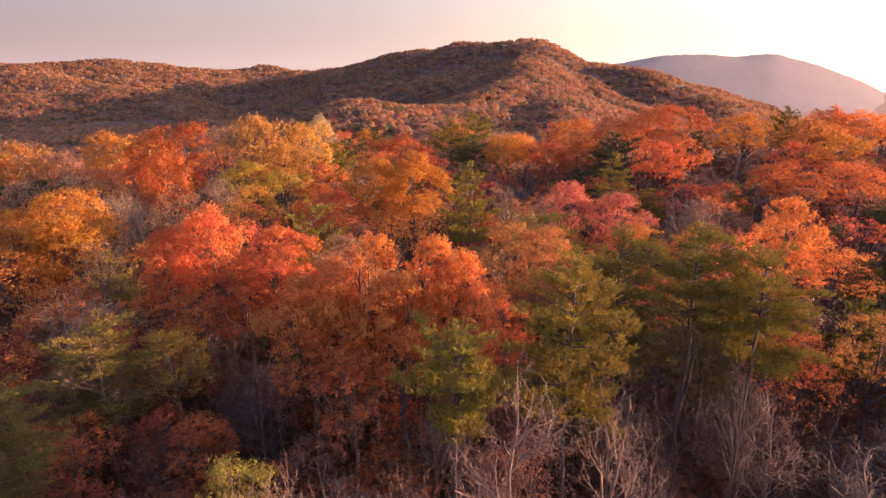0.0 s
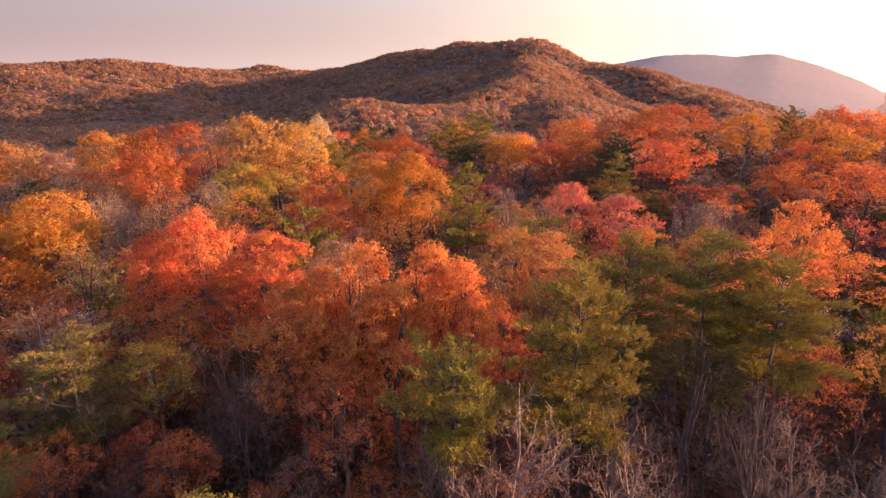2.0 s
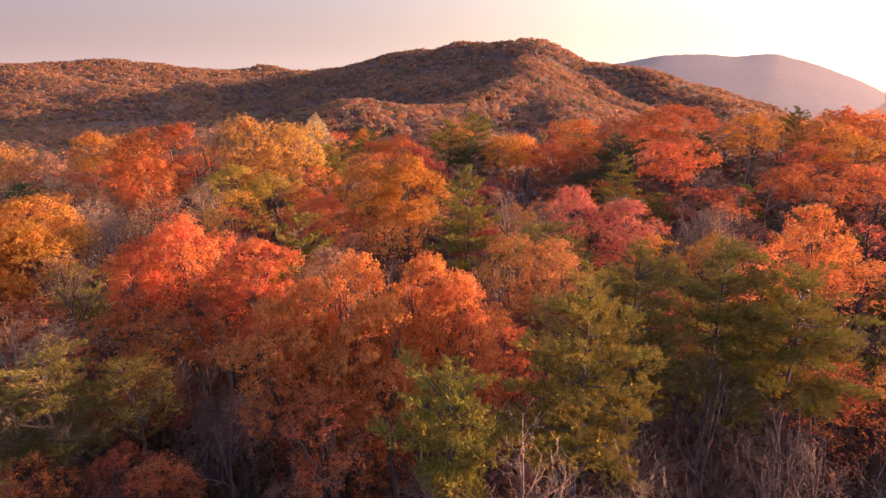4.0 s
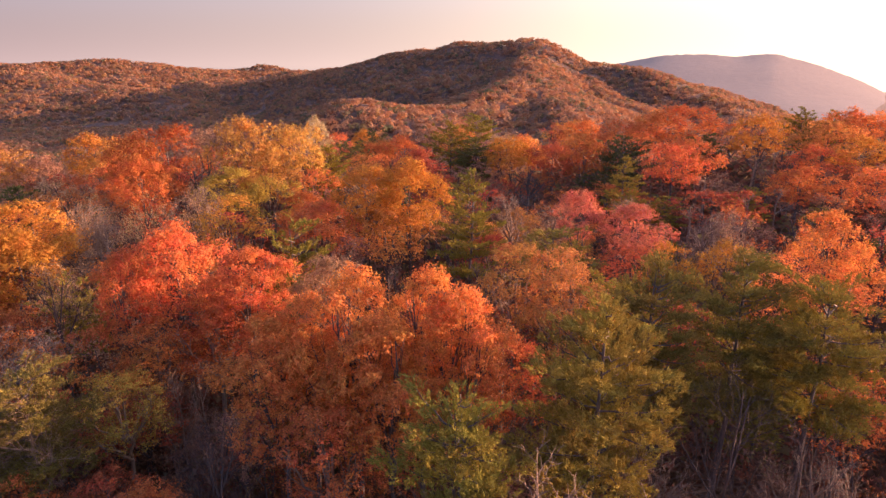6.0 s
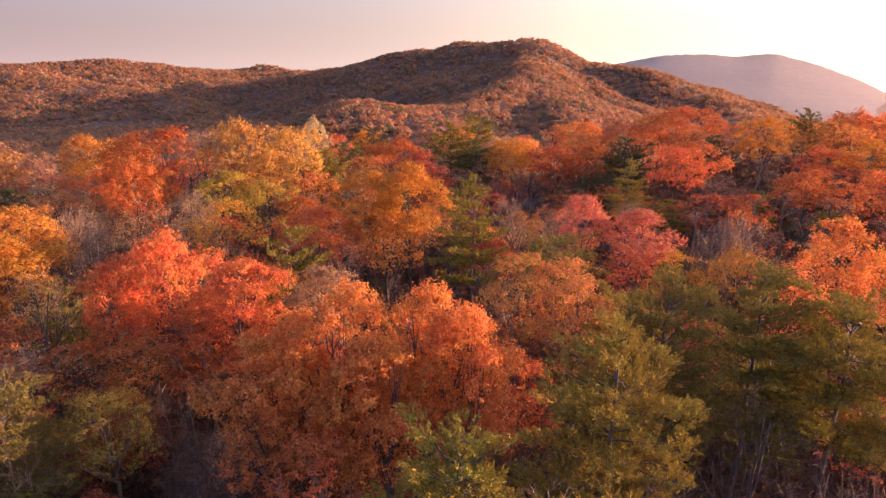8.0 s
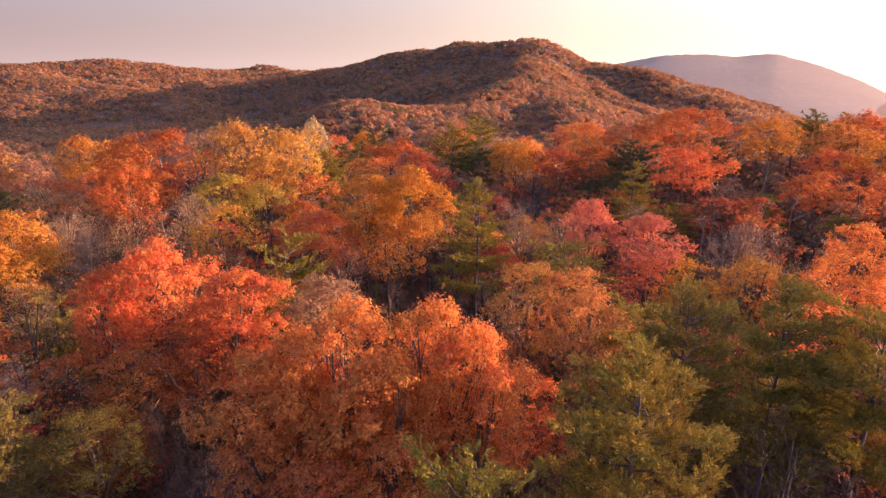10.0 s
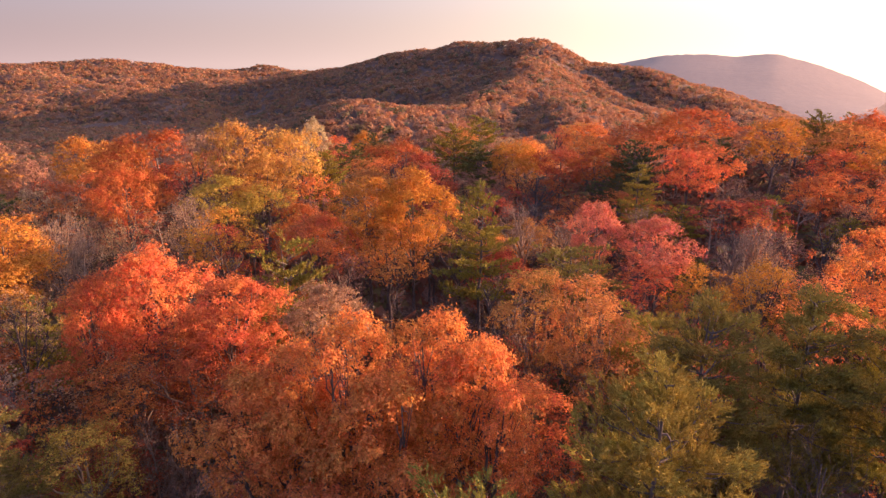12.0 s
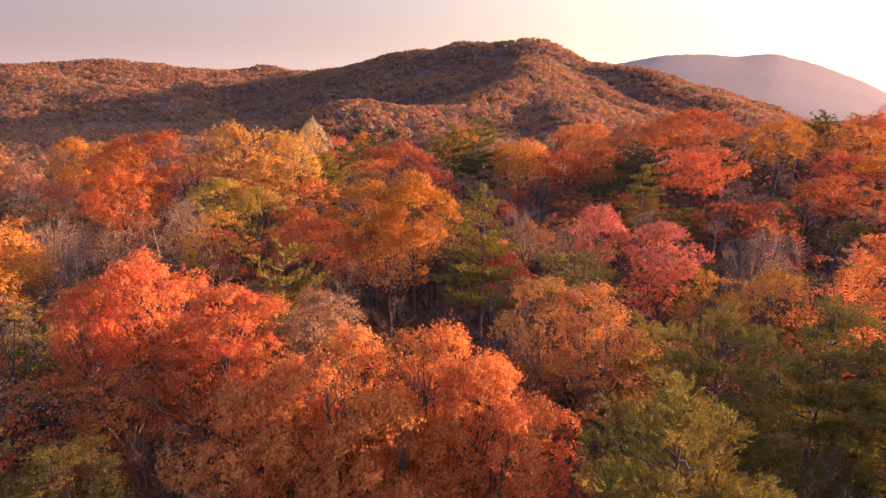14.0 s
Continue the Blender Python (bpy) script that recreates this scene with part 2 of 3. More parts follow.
def tube(points, radii, sides=5):
    """A tapered, bent tube along points."""
    p = np.asarray(points, float)
    r = np.asarray(radii, float)
    d = unit(np.gradient(p, axis=0))
    ref = np.where(np.abs(d[:, 2:3]) > 0.9, np.array([[1.0, 0, 0]]), np.array([[0, 0, 1.0]]))
    u = unit(np.cross(d, ref))
    w = np.cross(d, u)
    a = np.arange(sides) * 2 * math.pi / sides
    ring = p[:, None] + r[:, None, None] * (u[:, None] * np.cos(a)[None, :, None] + w[:, None] * np.sin(a)[None, :, None])
    faces = []
    for i in range(len(p) - 1):
        for j in range(sides):
            k = (j + 1) % sides
            faces.append((i * sides + j, i * sides + k, (i + 1) * sides + k, (i + 1) * sides + j))
    return ring.reshape(-1, 3), faces


def joined(pieces):
    verts, faces, base = [], [], 0
    for v, f in pieces:
        verts.append(v)
        faces.extend([tuple(int(i) + base for i in q) for q in f])
        base += len(v)
    return np.concatenate(verts), faces


def bent_line(rng, a, b, n, wobble, sag=0.0):
    t = np.linspace(0, 1, n)[:, None]
    p = np.asarray(a) * (1 - t) + np.asarray(b) * t
    off = rng.normal(size=(n, 3)) * wobble
    off[0] = off[-1] = 0
    p = p + off
    p[:, 2] += sag * 4 * (t * (1 - t))[:, 0]
    return p


def part(name, me, parent, label=""):
    ob = new(name, me)
    ob.parent = parent
    return tagged(ob, label)


# Every pattern tree is 20 m tall, with a crown of its own width; copies are scaled to their own size.
HEIGHT = 20.0


class Pattern:
    """The meshes of one tree form: trunk, limbs, crown; and its height and the radius of its crown."""

    def __init__(self, trunk, limbs, crown, top, wide):
        self.trunk, self.limbs, self.crown, self.top, self.wide = trunk, limbs, crown, top, wide


def broadleaf(seed, wide, lobes, tufts, per_tuft, leaf, limbs=6, depth=0.44, bark=None, tuft=0.34):
    """A broad-leaved tree: billows over a dome, leafy sprays over the top of each billow, blades along each spray."""
    rng = np.random.default_rng(seed)
    bark = bark or BARK
    half = HEIGHT * depth * 0.5
    mid = np.array([0, 0, HEIGHT - half])
    cs, rs = [], []
    for i in range(lobes):
        best = None
        for _ in range(14):
            d = unit(rng.normal(size=3) + np.array([0, 0, 0.3]))
            if d[2] < -0.7:
                continue
            r = wide * (rng.uniform(0.34, 0.48) if i < 0.45 * lobes else rng.uniform(0.20, 0.32))
            k = rng.uniform(0.55, 0.92)
            c = mid + d * np.array([wide * k, wide * k, max(half * rng.uniform(0.7, 1.0) - r * 0.6, 0.8)])
            gap = min([np.linalg.norm(c - q) - 0.8 * s for q, s in zip(cs, rs)], default=9.0) - 0.5 * r
            if best is None or gap > best[0]:
                best = (gap, c, r)
        cs.append(best[1])
        rs.append(best[2])
    cs[0] = mid + np.array([rng.normal() * 0.4, rng.normal() * 0.4, half - rs[0] * 1.1])
    pts, face = [], []
    for c, r in zip(cs, rs):
        n = max(6, int(tufts * (r / (0.36 * wide)) ** 2))
        d = unit(rng.normal(size=(n, 3)) + unit(c - mid) * 0.45 + np.array([0, 0, 0.45]))
        d = d[(d[:, 2] > -0.2) | (rng.random(n) < 0.2)]
        n = len(d)
        # small swellings break the outline of the billow
        wave = 1 + 0.14 * np.sin(d @ rng.normal(size=3) * 5 + rng.uniform(0, 6)) + 0.12 * np.sin(d @ rng.normal(size=3) * 9)
        tc = c + d * (r * wave * rng.uniform(0.74, 1.06, size=n))[:, None] * np.array([1, 1, 0.82])
        stem = unit(d + np.array([0, 0, 0.3]) + rng.normal(size=(n, 3)) * 0.45)
        size = tuft * rng.uniform(0.6, 1.2, size=(n, 1, 1))
        way = rng.normal(size=(n, per_tuft, 3))
        at = tc[:, None] + stem[:, None] * size * rng.uniform(-0.5, 1.0, size=(n, per_tuft, 1)) + way * size * np.array([0.34, 0.34, 0.22])
        pts.append(at.reshape(-1, 3))
        face.append((unit(way) * 0.45 + d[:, None] * 0.9 + np.array([0, 0, 0.25])).reshape(-1, 3))
    v, f = leaves(rng, np.concatenate(pts), np.concatenate(face), leaf, leaf * 0.62)
    crown = mesh_of("crown", v, f, LEAF)
    fork = HEIGHT * (1 - depth) * rng.uniform(0.75, 0.95)
    line = bent_line(rng, (0, 0, -0.6), (rng.normal() * 0.3, rng.normal() * 0.3, HEIGHT * 0.86), 9, 0.12)
    trunk = mesh_of("trunk", *tube(line, np.linspace(0.27, 0.05, 9), 7), bark, True)
    made = []
    order = rng.permutation(lobes)[:limbs]
    for i in order:
        z0 = min(fork + rng.uniform(0, 3.5), cs[i][2] - 0.5)
        at = line[np.argmin(np.abs(line[:, 2] - z0))] * np.array([1, 1, 0]) + np.array([0, 0, z0])
        pieces = []
        main = bent_line(rng, at, cs[i], 6, 0.15, -0.25)
        pieces.append(tube(main, np.linspace(0.12, 0.03, 6), 5))
        for k in range(6):
            e = cs[i] + unit(rng.normal(size=3) + np.array([0, 0, 0.6])) * rs[i] * 1.0
            s = main[rng.integers(2, 6)]
            pieces.append(tube(bent_line(rng, s, e, 4, 0.1), np.linspace(0.04, 0.012, 4), 3))
        made.append(mesh_of("limb", *joined(pieces), bark, True))
    return Pattern(trunk, made, crown, HEIGHT, wide)


def bare(seed, limbs=6, kids=(6, 5, 4), thick=1.0, bark=None, low=0.5, dry=0, leaf=0.16, fan=0.75):
    """A leafless tree: limbs fan up from a low crotch and bear ever finer upright twigs; dry: how many old leaves hang on."""
    rng = np.random.default_rng(seed)
    bark = bark or GREY_BARK
    crotch = HEIGHT * low
    span = HEIGHT - crotch
    line = bent_line(rng, (0, 0, -0.6), (rng.normal() * 0.3, rng.normal() * 0.3, crotch + 0.14 * span), 8, 0.12)
    trunk = mesh_of("trunk", *tube(line, np.linspace(0.17, 0.10, 8) * (0.7 + 0.3 * thick), 6), bark, True)
    tips, made = [], []
    last = len(kids)

    def grow(pieces, start, way, length, radius, level):
        n = 4 if level < 2 else 3
        p, d = [start], way
        for i in range(n - 1):
            d = unit(d + rng.normal(size=3) * (0.11 + 0.03 * level) + np.array([0, 0, 0.10 if level < 2 else 0.05]))
            p.append(p[-1] + d * length / (n - 1))
        p = np.array(p)
        end = max(radius * 0.42, 0.007 * thick)
        pieces.append(tube(p, np.linspace(radius, end, n), 5 if level == 0 else 3))
        tips.append(p[-1])
        if level >= last:
            return
        az = rng.uniform(0, 6.28)
        for k in range(kids[level]):
            f = (0.22 if level else 0.12) + (0.98 - 0.2) * (k + rng.uniform(0.15, 0.85)) / kids[level]
            f = min(f, 0.97)
            at = f * (n - 1)
            i = min(int(at), n - 2)
            seg = unit(p[i + 1] - p[i])
            base = p[i] + (p[i + 1] - p[i]) * (at - i)
            a = unit(np.cross(seg, np.array([0.31, 0.17, 0.93]) + rng.normal(size=3) * 0.2))
            c = np.cross(seg, a)
            az += 2.4 + rng.uniform(-0.5, 0.5)
            out = a * math.cos(az) + c * math.sin(az)
            kid = unit(seg + out * rng.uniform(0.65, 1.25) + np.array([0, 0, 0.06]))
            grow(pieces, base, kid, length * rng.uniform(0.42, 0.68) * (1.15 - 0.4 * f), max(radius * (1 - 0.55 * f) * 0.56, 0.011 * thick), level + 1)

    for i in range(limbs):
        at = line[-1 - (i % 3)] if i else line[-1]
        az = i * 2.39996 + rng.uniform(-0.4, 0.4)
        lean = 0.15 if i == 0 else fan * rng.uniform(0.55, 1.35)
        way = unit(np.array([math.cos(az) * lean, math.sin(az) * lean, 1.0]))
        pieces = []
        grow(pieces, at, way, span * 0.86 * rng.uniform(0.82, 1.05) / (1 + 0.10 * lean), 0.085 * thick, 0)
        made.append(mesh_of("limb", *joined(pieces), bark, True))
    crown = None
    if dry:
        tp = np.array(tips)
        c = tp[rng.integers(0, len(tp), dry)] + rng.normal(size=(dry, 3)) * np.array([0.28, 0.28, 0.28])
        crown = mesh_of("crown", *leaves(rng, c, rng.normal(size=(dry, 3)) + np.array([0, 0, 0.7]), leaf, leaf * 0.6), LEAF)
    reach = np.array(tips)
    return Pattern(trunk, made, crown, reach[:, 2].max(), float(np.percentile(np.hypot(reach[:, 0], reach[:, 1]), 92)))


def pine(seed, wide_crown, whorls, per_whorl, pads, sprays, needles, long, shape=0.0, bottom=0.42):
    """A pine: tiers of boughs that carry flat pads of foliage, each pad a cushion of upturned needle sprays. shape 0: rounded crown, 1: cone."""
    rng = np.random.default_rng(seed)
    line = bent_line(rng, (0, 0, -0.6), (rng.normal() * 0.15, rng.normal() * 0.15, HEIGHT - 0.4), 10, 0.06)
    trunk = mesh_of("trunk", *tube(line, np.linspace(0.24, 0.03, 10), 7), BARK, True)
    boughs, cen, way = [], [], []
    up = np.array([0, 0, 1.0])

    def pad(c, out_way, wide, steep):
        n = max(5, int(sprays * (wide / 0.75) ** 2 * rng.uniform(0.8, 1.2)))
        q = np.sqrt(rng.uniform(0, 1, n))
        a = rng.uniform(0, 2 * math.pi, n)
        flat = np.stack([np.cos(a), np.sin(a), np.zeros(n)], -1) * q[:, None]
        at = c + flat * wide + up * (0.22 * wide * (1 - q * q) + rng.normal(size=n) * 0.07 + steep * (flat @ out_way) * wide)[:, None]
        stem = unit(flat * 0.8 + out_way * 0.45 + up * rng.uniform(0.35, 1.0, size=(n, 1)))
        cen.append((at[:, None] + stem[:, None] * rng.uniform(-0.05, 0.30, size=(n, needles, 1)) + rng.normal(size=(n, needles, 3)) * 0.05).reshape(-1, 3))
        way.append((stem[:, None] + rng.normal(size=(n, needles, 3)) * 0.42).reshape(-1, 3))

    for w in range(whorls):
        t = w / (whorls - 1)
        z = HEIGHT * (bottom + (0.965 - bottom) * t ** 0.92)
        dome = math.sqrt(max(0.0, 1 - (max(0.0, t - 0.2) / 0.82) ** 2)) * (0.72 + 0.28 * min(1, t / 0.25))
        reach = wide_crown * (shape * (0.10 + 0.90 * (1 - t)) + (1 - shape) * max(dome, 0.16))
        for k in range(per_whorl if t < 0.8 else max(4, per_whorl - 2)):
            az = w * 1.1 + k * 2 * math.pi / per_whorl + rng.uniform(-0.45, 0.45)
            length = reach * (rng.uniform(0.4, 0.65) if rng.random() < 0.22 else rng.uniform(0.75, 1.12))
            out_way = np.array([math.cos(az), math.sin(az), 0])
            side = np.array([-out_way[1], out_way[0], 0])
            lift = 0.04 + 0.62 * t + rng.uniform(-0.08, 0.12)
            a = np.array([0, 0, z + rng.uniform(-0.45, 0.45)])
            b = a + out_way * length + up * length * lift
            p = bent_line(rng, a, b, 5, 0.06, -0.06 * length)
            pieces = [tube(p, np.linspace(0.06, 0.014, 5), 3)]
            n = max(1, round(pads * length / wide_crown))
            for s in range(n):
                f = 1.0 if s == 0 else 0.28 + 0.62 * (s - rng.uniform(0.1, 0.6)) / n
                wide = rng.uniform(0.55, 0.95) * (0.62 + 0.38 * (1 - t)) * wide_crown / 3.3
                off = 0 if s == 0 else rng.choice([-1, 1]) * rng.uniform(0.3, 0.8) * length * 0.35
                c = a + (b - a) * f + side * off
                if s:
                    pieces.append(tube(np.array([p[min(3, int(4 * max(f - 0.15, 0.05)))], c]), [0.025, 0.01], 3))
                pad(c, out_way, wide, lift * 0.5 + 0.1)
            boughs.append(pieces)
    for _ in range(3):
        pad(np.array([rng.normal() * 0.15, rng.normal() * 0.15, HEIGHT - rng.uniform(0.3, 1.4)]), up * 0.8, 0.32, 0)
    cen, way = np.concatenate(cen), np.concatenate(way)
    n = len(cen)
    u = unit(way)
    v = unit(np.cross(u, rng.normal(size=(n, 3))))
    s = rng.uniform(0.65, 1.25, size=(n, 1))
    blade = np.stack([cen + u * long * 0.6 * s, cen - u * long * 0.4 * s + v * long * 0.125 * s, cen - u * long * 0.4 * s - v * long * 0.125 * s], 1)
    crown = mesh_of("crown", blade.reshape(-1, 3), np.arange(3 * n).reshape(n, 3), NEEDLE)
    if needles < 12:
        boughs = [sum(boughs, [])]
    return Pattern(trunk, [mesh_of("bough", *joined(p), BARK, True) for p in boughs], crown, HEIGHT, wide_crown)


# Three grades of fineness, for trees the flight passes near, those beyond, and those along the skyline
BROAD = [[broadleaf(10 + i, 3.0, 22 + i, 70, 18, 0.075) for i in range(6)],
         [broadleaf(30 + i, 3.8, 20 + i, 62, 14, 0.102, limbs=4, tuft=0.42) for i in range(6)],
         [broadleaf(50 + i, 5.2, 20 + i, 52, 9, 0.165, limbs=2, depth=0.5, tuft=0.55) for i in range(6)]]
SPARSE = [[broadleaf(110 + i, 3.0, 24, 40, 15, 0.075, limbs=10, bark=PALE_BARK if i % 2 else GREY_BARK, tuft=0.38) for i in range(4)],
          [broadleaf(130 + i, 3.6, 22, 34, 11, 0.105, limbs=7, bark=GREY_BARK, tuft=0.46) for i in range(4)],
          [broadleaf(150 + i, 4.6, 19, 30, 8, 0.165, limbs=3, tuft=0.55) for i in range(4)]]
BARE = [[bare(210 + i, 6, (6, 5, 4), thick=1.0, low=0.66, fan=0.95) for i in range(5)],
        [bare(230 + i, 6, (6, 5, 3), thick=1.7, low=0.66, bark=PALE_BARK) for i in range(4)],
        [bare(250 + i, 5, (5, 4, 2), thick=2.0, low=0.64) for i in range(3)]]
PALE = [[bare(270 + i, 6, (7, 5, 4), thick=1.2, low=0.74, fan=1.5, bark=PALE_BARK) for i in range(4)],
        [bare(280 + i, 6, (7, 6, 4), thick=1.9, low=0.66, bark=PALE_BARK) for i in range(3)]] * 2
DRY = [[bare(310 + i, 5, (5, 4, 3), dry=2600, leaf=0.07, low=0.64, bark=BARK) for i in range(3)],
       [bare(330 + i, 5, (5, 4, 2), dry=4200, leaf=0.085, thick=1.5, low=0.64) for i in range(3)],
       [bare(350 + i, 4, (4, 3), dry=1700, leaf=0.145, thick=2.0, low=0.62) for i in range(3)]]
PINE = [[pine(410 + i, 3.3, 8, 6, 4, 42, 18, 0.16, shape=0.3 * i, bottom=0.60) for i in range(3)] + [pine(419, 2.6, 5, 6, 5, 38, 16, 0.18, bottom=0.74)],
        [pine(430 + i, 3.6, 8, 6, 4, 20, 11, 0.27, shape=0.45 * i, bottom=0.5) for i in range(3)] + [pine(439, 3.6, 6, 6, 4, 20, 11, 0.27, bottom=0.66)],
        [pine(450 + i, 4.6, 8, 6, 4, 9, 8, 0.46, shape=0.2 * i, bottom=0.52) for i in range(3)]]
SAPLING = [bare(510 + i, 3, (4, 3), thick=1.0, low=0.66, fan=0.85, dry=220 * i + 1, leaf=0.09, bark=BARK) for i in range(4)]
for p in SAPLING:
    # the few twigs of a young tree are one tuft
    pieces = []
    for me in p.limbs:
        pieces.append((np.array([v.co[:] for v in me.vertices]), [tuple(q.vertices) for q in me.polygons]))
        bpy.data.meshes.remove(me)
    p.limbs = [mesh_of("twigs", *joined(pieces), BARK, True)]
FORMS = {"broad": BROAD, "sparse": SPARSE, "bare": BARE, "pale": PALE, "dry": DRY, "pine": PINE, "sapling": [SAPLING, SAPLING, SAPLING]}

COLOURS = {
    "amber": (0.50, 0.225, 0.065),     "coral": (0.66, 0.186, 0.066), "red": (0.46, 0.142, 0.042), "crimson": (0.44, 0.115, 0.055), "orange": (0.66, 0.29, 0.07),
    "ember": (0.68, 0.245, 0.066), "rust": (0.58, 0.182, 0.057), "gold": (0.55, 0.242, 0.043), "yellow": (0.56, 0.298, 0.07),
    "straw": (0.52, 0.40, 0.19), "pink": (0.66, 0.22, 0.125), "brown": (0.34, 0.17, 0.10), "tan": (0.45, 0.27, 0.13),
    "olive": (0.42, 0.275, 0.052), "lime": (0.31, 0.265, 0.055), "pine": (0.15, 0.14, 0.042), "dark_pine": (0.115, 0.112, 0.042),
    "gold_pine": (0.275, 0.207, 0.04), "olive_pine": (0.24, 0.188, 0.045)}
WORDS = {"amber": "amber brown", "coral": "coral red", "red": "bright red", "crimson": "deep red", "orange": "bright orange", "ember": "reddish orange",
         "rust": "rust brown", "gold": "golden orange", "yellow": "golden yellow", "straw": "pale straw yellow", "pink": "pinkish red",
         "brown": "dull brown", "tan": "pale tan", "olive": "olive yellow", "lime": "yellow green", "pine": "green",
         "dark_pine": "dark green", "gold_pine": "yellowish green", "olive_pine": "olive green"}
KIND_NAME = {"broad": "autumn_tree", "sparse": "autumn_tree", "bare": "bare_tree", "pale": "bare_tree", "dry": "brown_tree", "sapling": "sapling", "pine": "pine_tree"}
PLACED = []
dice = random.Random(7)


def tree(form, colour, x, y, top, radius, pattern=None, turn=None, grade=None, coarser=0):
    """One tree of the wood, its foot on the land, its top at the given height."""
    foot = float(land(x, y)) - 0.1
    height = top - foot
    away = math.hypot(x, y - 6)
    grade = (0 if away < 44 else 1 if away < 95 else 2) if grade is None else grade
    grade = min(2, grade + coarser)
    group = FORMS[form][grade]
    p = group[(dice.randrange(len(group)) if pattern is None else pattern) % len(group)]
    name = KIND_NAME[form]
    ob = new(name)
    word = WORDS[colour]
    label = {"broad": f"broad-leaved tree with a full {word} autumn crown", "sparse": f"broad-leaved tree with thin {word} autumn leaves",
             "bare": "leafless tree with grey-brown upswept branches", "pale": "leafless tree with a pale fan of sunlit twigs", "sapling": f"slender young tree with a few {word} leaves", "dry": f"nearly bare tree with a few dry {word} leaves",
             "pine": f"{word} pine tree with tiers of needled boughs"}[form]
    tagged(ob, label, {"pine": "pine tree"}.get(form, "tree"), {"pine": "pines of the wood"}.get(form, "trees of the wood"))
    part("trunk", p.trunk, ob)
    for limb in p.limbs if grade < 2 or form in ("bare", "dry") else p.limbs[:2]:
        if form == "sapling":
            tagged(part("brushwood", limb, ob), kind="stuff")
        elif form == "pine" and len(p.limbs) == 1:
            tagged(part("branchwork", limb, ob), kind="stuff")
        else:
            part("bough" if form == "pine" else "limb", limb, ob)
    if p.crown:
        crown = part("crown", p.crown, ob)
        j = 1 + dice.uniform(-0.12, 0.12)
        r, g, b = COLOURS[colour]
        crown.color = (r * j, g * j * (1 + dice.uniform(-0.07, 0.07)), b * j, 1)
    s = radius / p.wide
    a = dice.uniform(0, 2 * math.pi) if turn is None else turn
    ob.matrix_basis = Matrix.LocRotScale((x, y, foot), Euler((0, 0, a)), (s, s, height / p.top))
    PLACED.append((x, y, top, radius))
    return ob


# ---- ground ----
rings = np.concatenate([[0.0], np.geomspace(4, 4700, 130)])
fan = np.radians(np.concatenate([np.linspace(-60, 60, 241), np.linspace(60, 300, 61)[1:-1]]))
gx = rings[:, None] * np.sin(fan)[None]
gy = rings[:, None] * np.cos(fan)[None]
gz = land(gx, gy)
nr, na = gx.shape
quads = [(i * na + j, i * na + (j + 1) % na, (i + 1) * na + (j + 1) % na, (i + 1) * na + j) for i in range(nr - 1) for j in range(na)]
ground = new("ground", mesh_of("ground", np.stack([gx, gy, gz], -1).reshape(-1, 3), quads, GROUND, True))
tagged(ground, "brown leaf-littered forest floor on rolling hills", "ground", kind="structure")

# ---- far woods ----


def clump_mesh(rng, x, y, z, radius, tall, blades, grain):
    """Many far crowns in one mesh: each a dome of upright leaf masses."""
    n = len(x)
    d = unit(rng.normal(size=(n, blades, 3)) + np.array([0, 0, 0.5]))
    c = np.stack([x, y, z], -1)[:, None] + d * np.stack([radius, radius, tall], -1)[:, None] * rng.uniform(0.7, 1.0, size=(n, blades, 1))
    c[:, :, 2] += (tall * 0.3)[:, None]
    size = np.repeat(radius * grain, blades)[:, None]
    nor = unit(d.reshape(-1, 3) * 0.9 + np.array([0, 0, 0.3]) + rng.normal(size=(n * blades, 3)) * 0.22)
    u = unit(np.cross(nor, rng.normal(size=(n * blades, 3))))
    v = np.cross(nor, u)
    s = size * rng.uniform(0.7, 1.25, size=(n * blades, 1))
    c = c.reshape(-1, 3)
    blade = np.stack([c + u * s, c - u * 0.6 * s + v * s, c - u * 0.6 * s - v * s], 1).reshape(-1, 3)
    return blade, np.arange(3 * n * blades).reshape(-1, 3)


def woods(name, label, seed, near, far, span, spacing, radius, blades, grain):
    """Crowns scattered over the land between two distances, within span degrees either side of the heading."""
    rng = np.random.default_rng(seed)
    area = math.radians(2 * span) * 0.5 * (far ** 2 - near ** 2)
    n = int(area / spacing ** 2)
    r = np.sqrt(rng.uniform(near ** 2, far ** 2, n))
    a = np.radians(rng.uniform(-span, span, n))
    x, y = r * np.sin(a), r * np.cos(a)
    size = radius * rng.uniform(0.6, 1.3, n)
    tall = size * rng.uniform(0.5, 0.75, n)
    v, f = clump_mesh(rng, x, y, land(x, y) + 1.5 + rng.uniform(-0.6, 0.8, n), size, tall, blades, grain)
    ob = new(name, mesh_of(name, v, f, WOODS))
    return tagged(ob, label, "forest", kind="stuff")


woods("valley_woods", "autumn woods filling the valley beyond the ridge", 1, 185, 520, 43, 7.6, 5.0, 70, 0.19)
woods("hillside_woods", "sunlit orange and brown woods on the wooded hill", 2, 520, 900, 42, 6.0, 4.1, 44, 0.20)
woods("summit_woods", "brown autumn woods over the hilltop and ridges", 3, 900, 1450, 41, 6.6, 4.6, 28, 0.24)
woods("distant_woods", "orange autumn woods on the distant western hills", 4, 1450, 2100, 41, 8.2, 6.0, 16, 0.32)


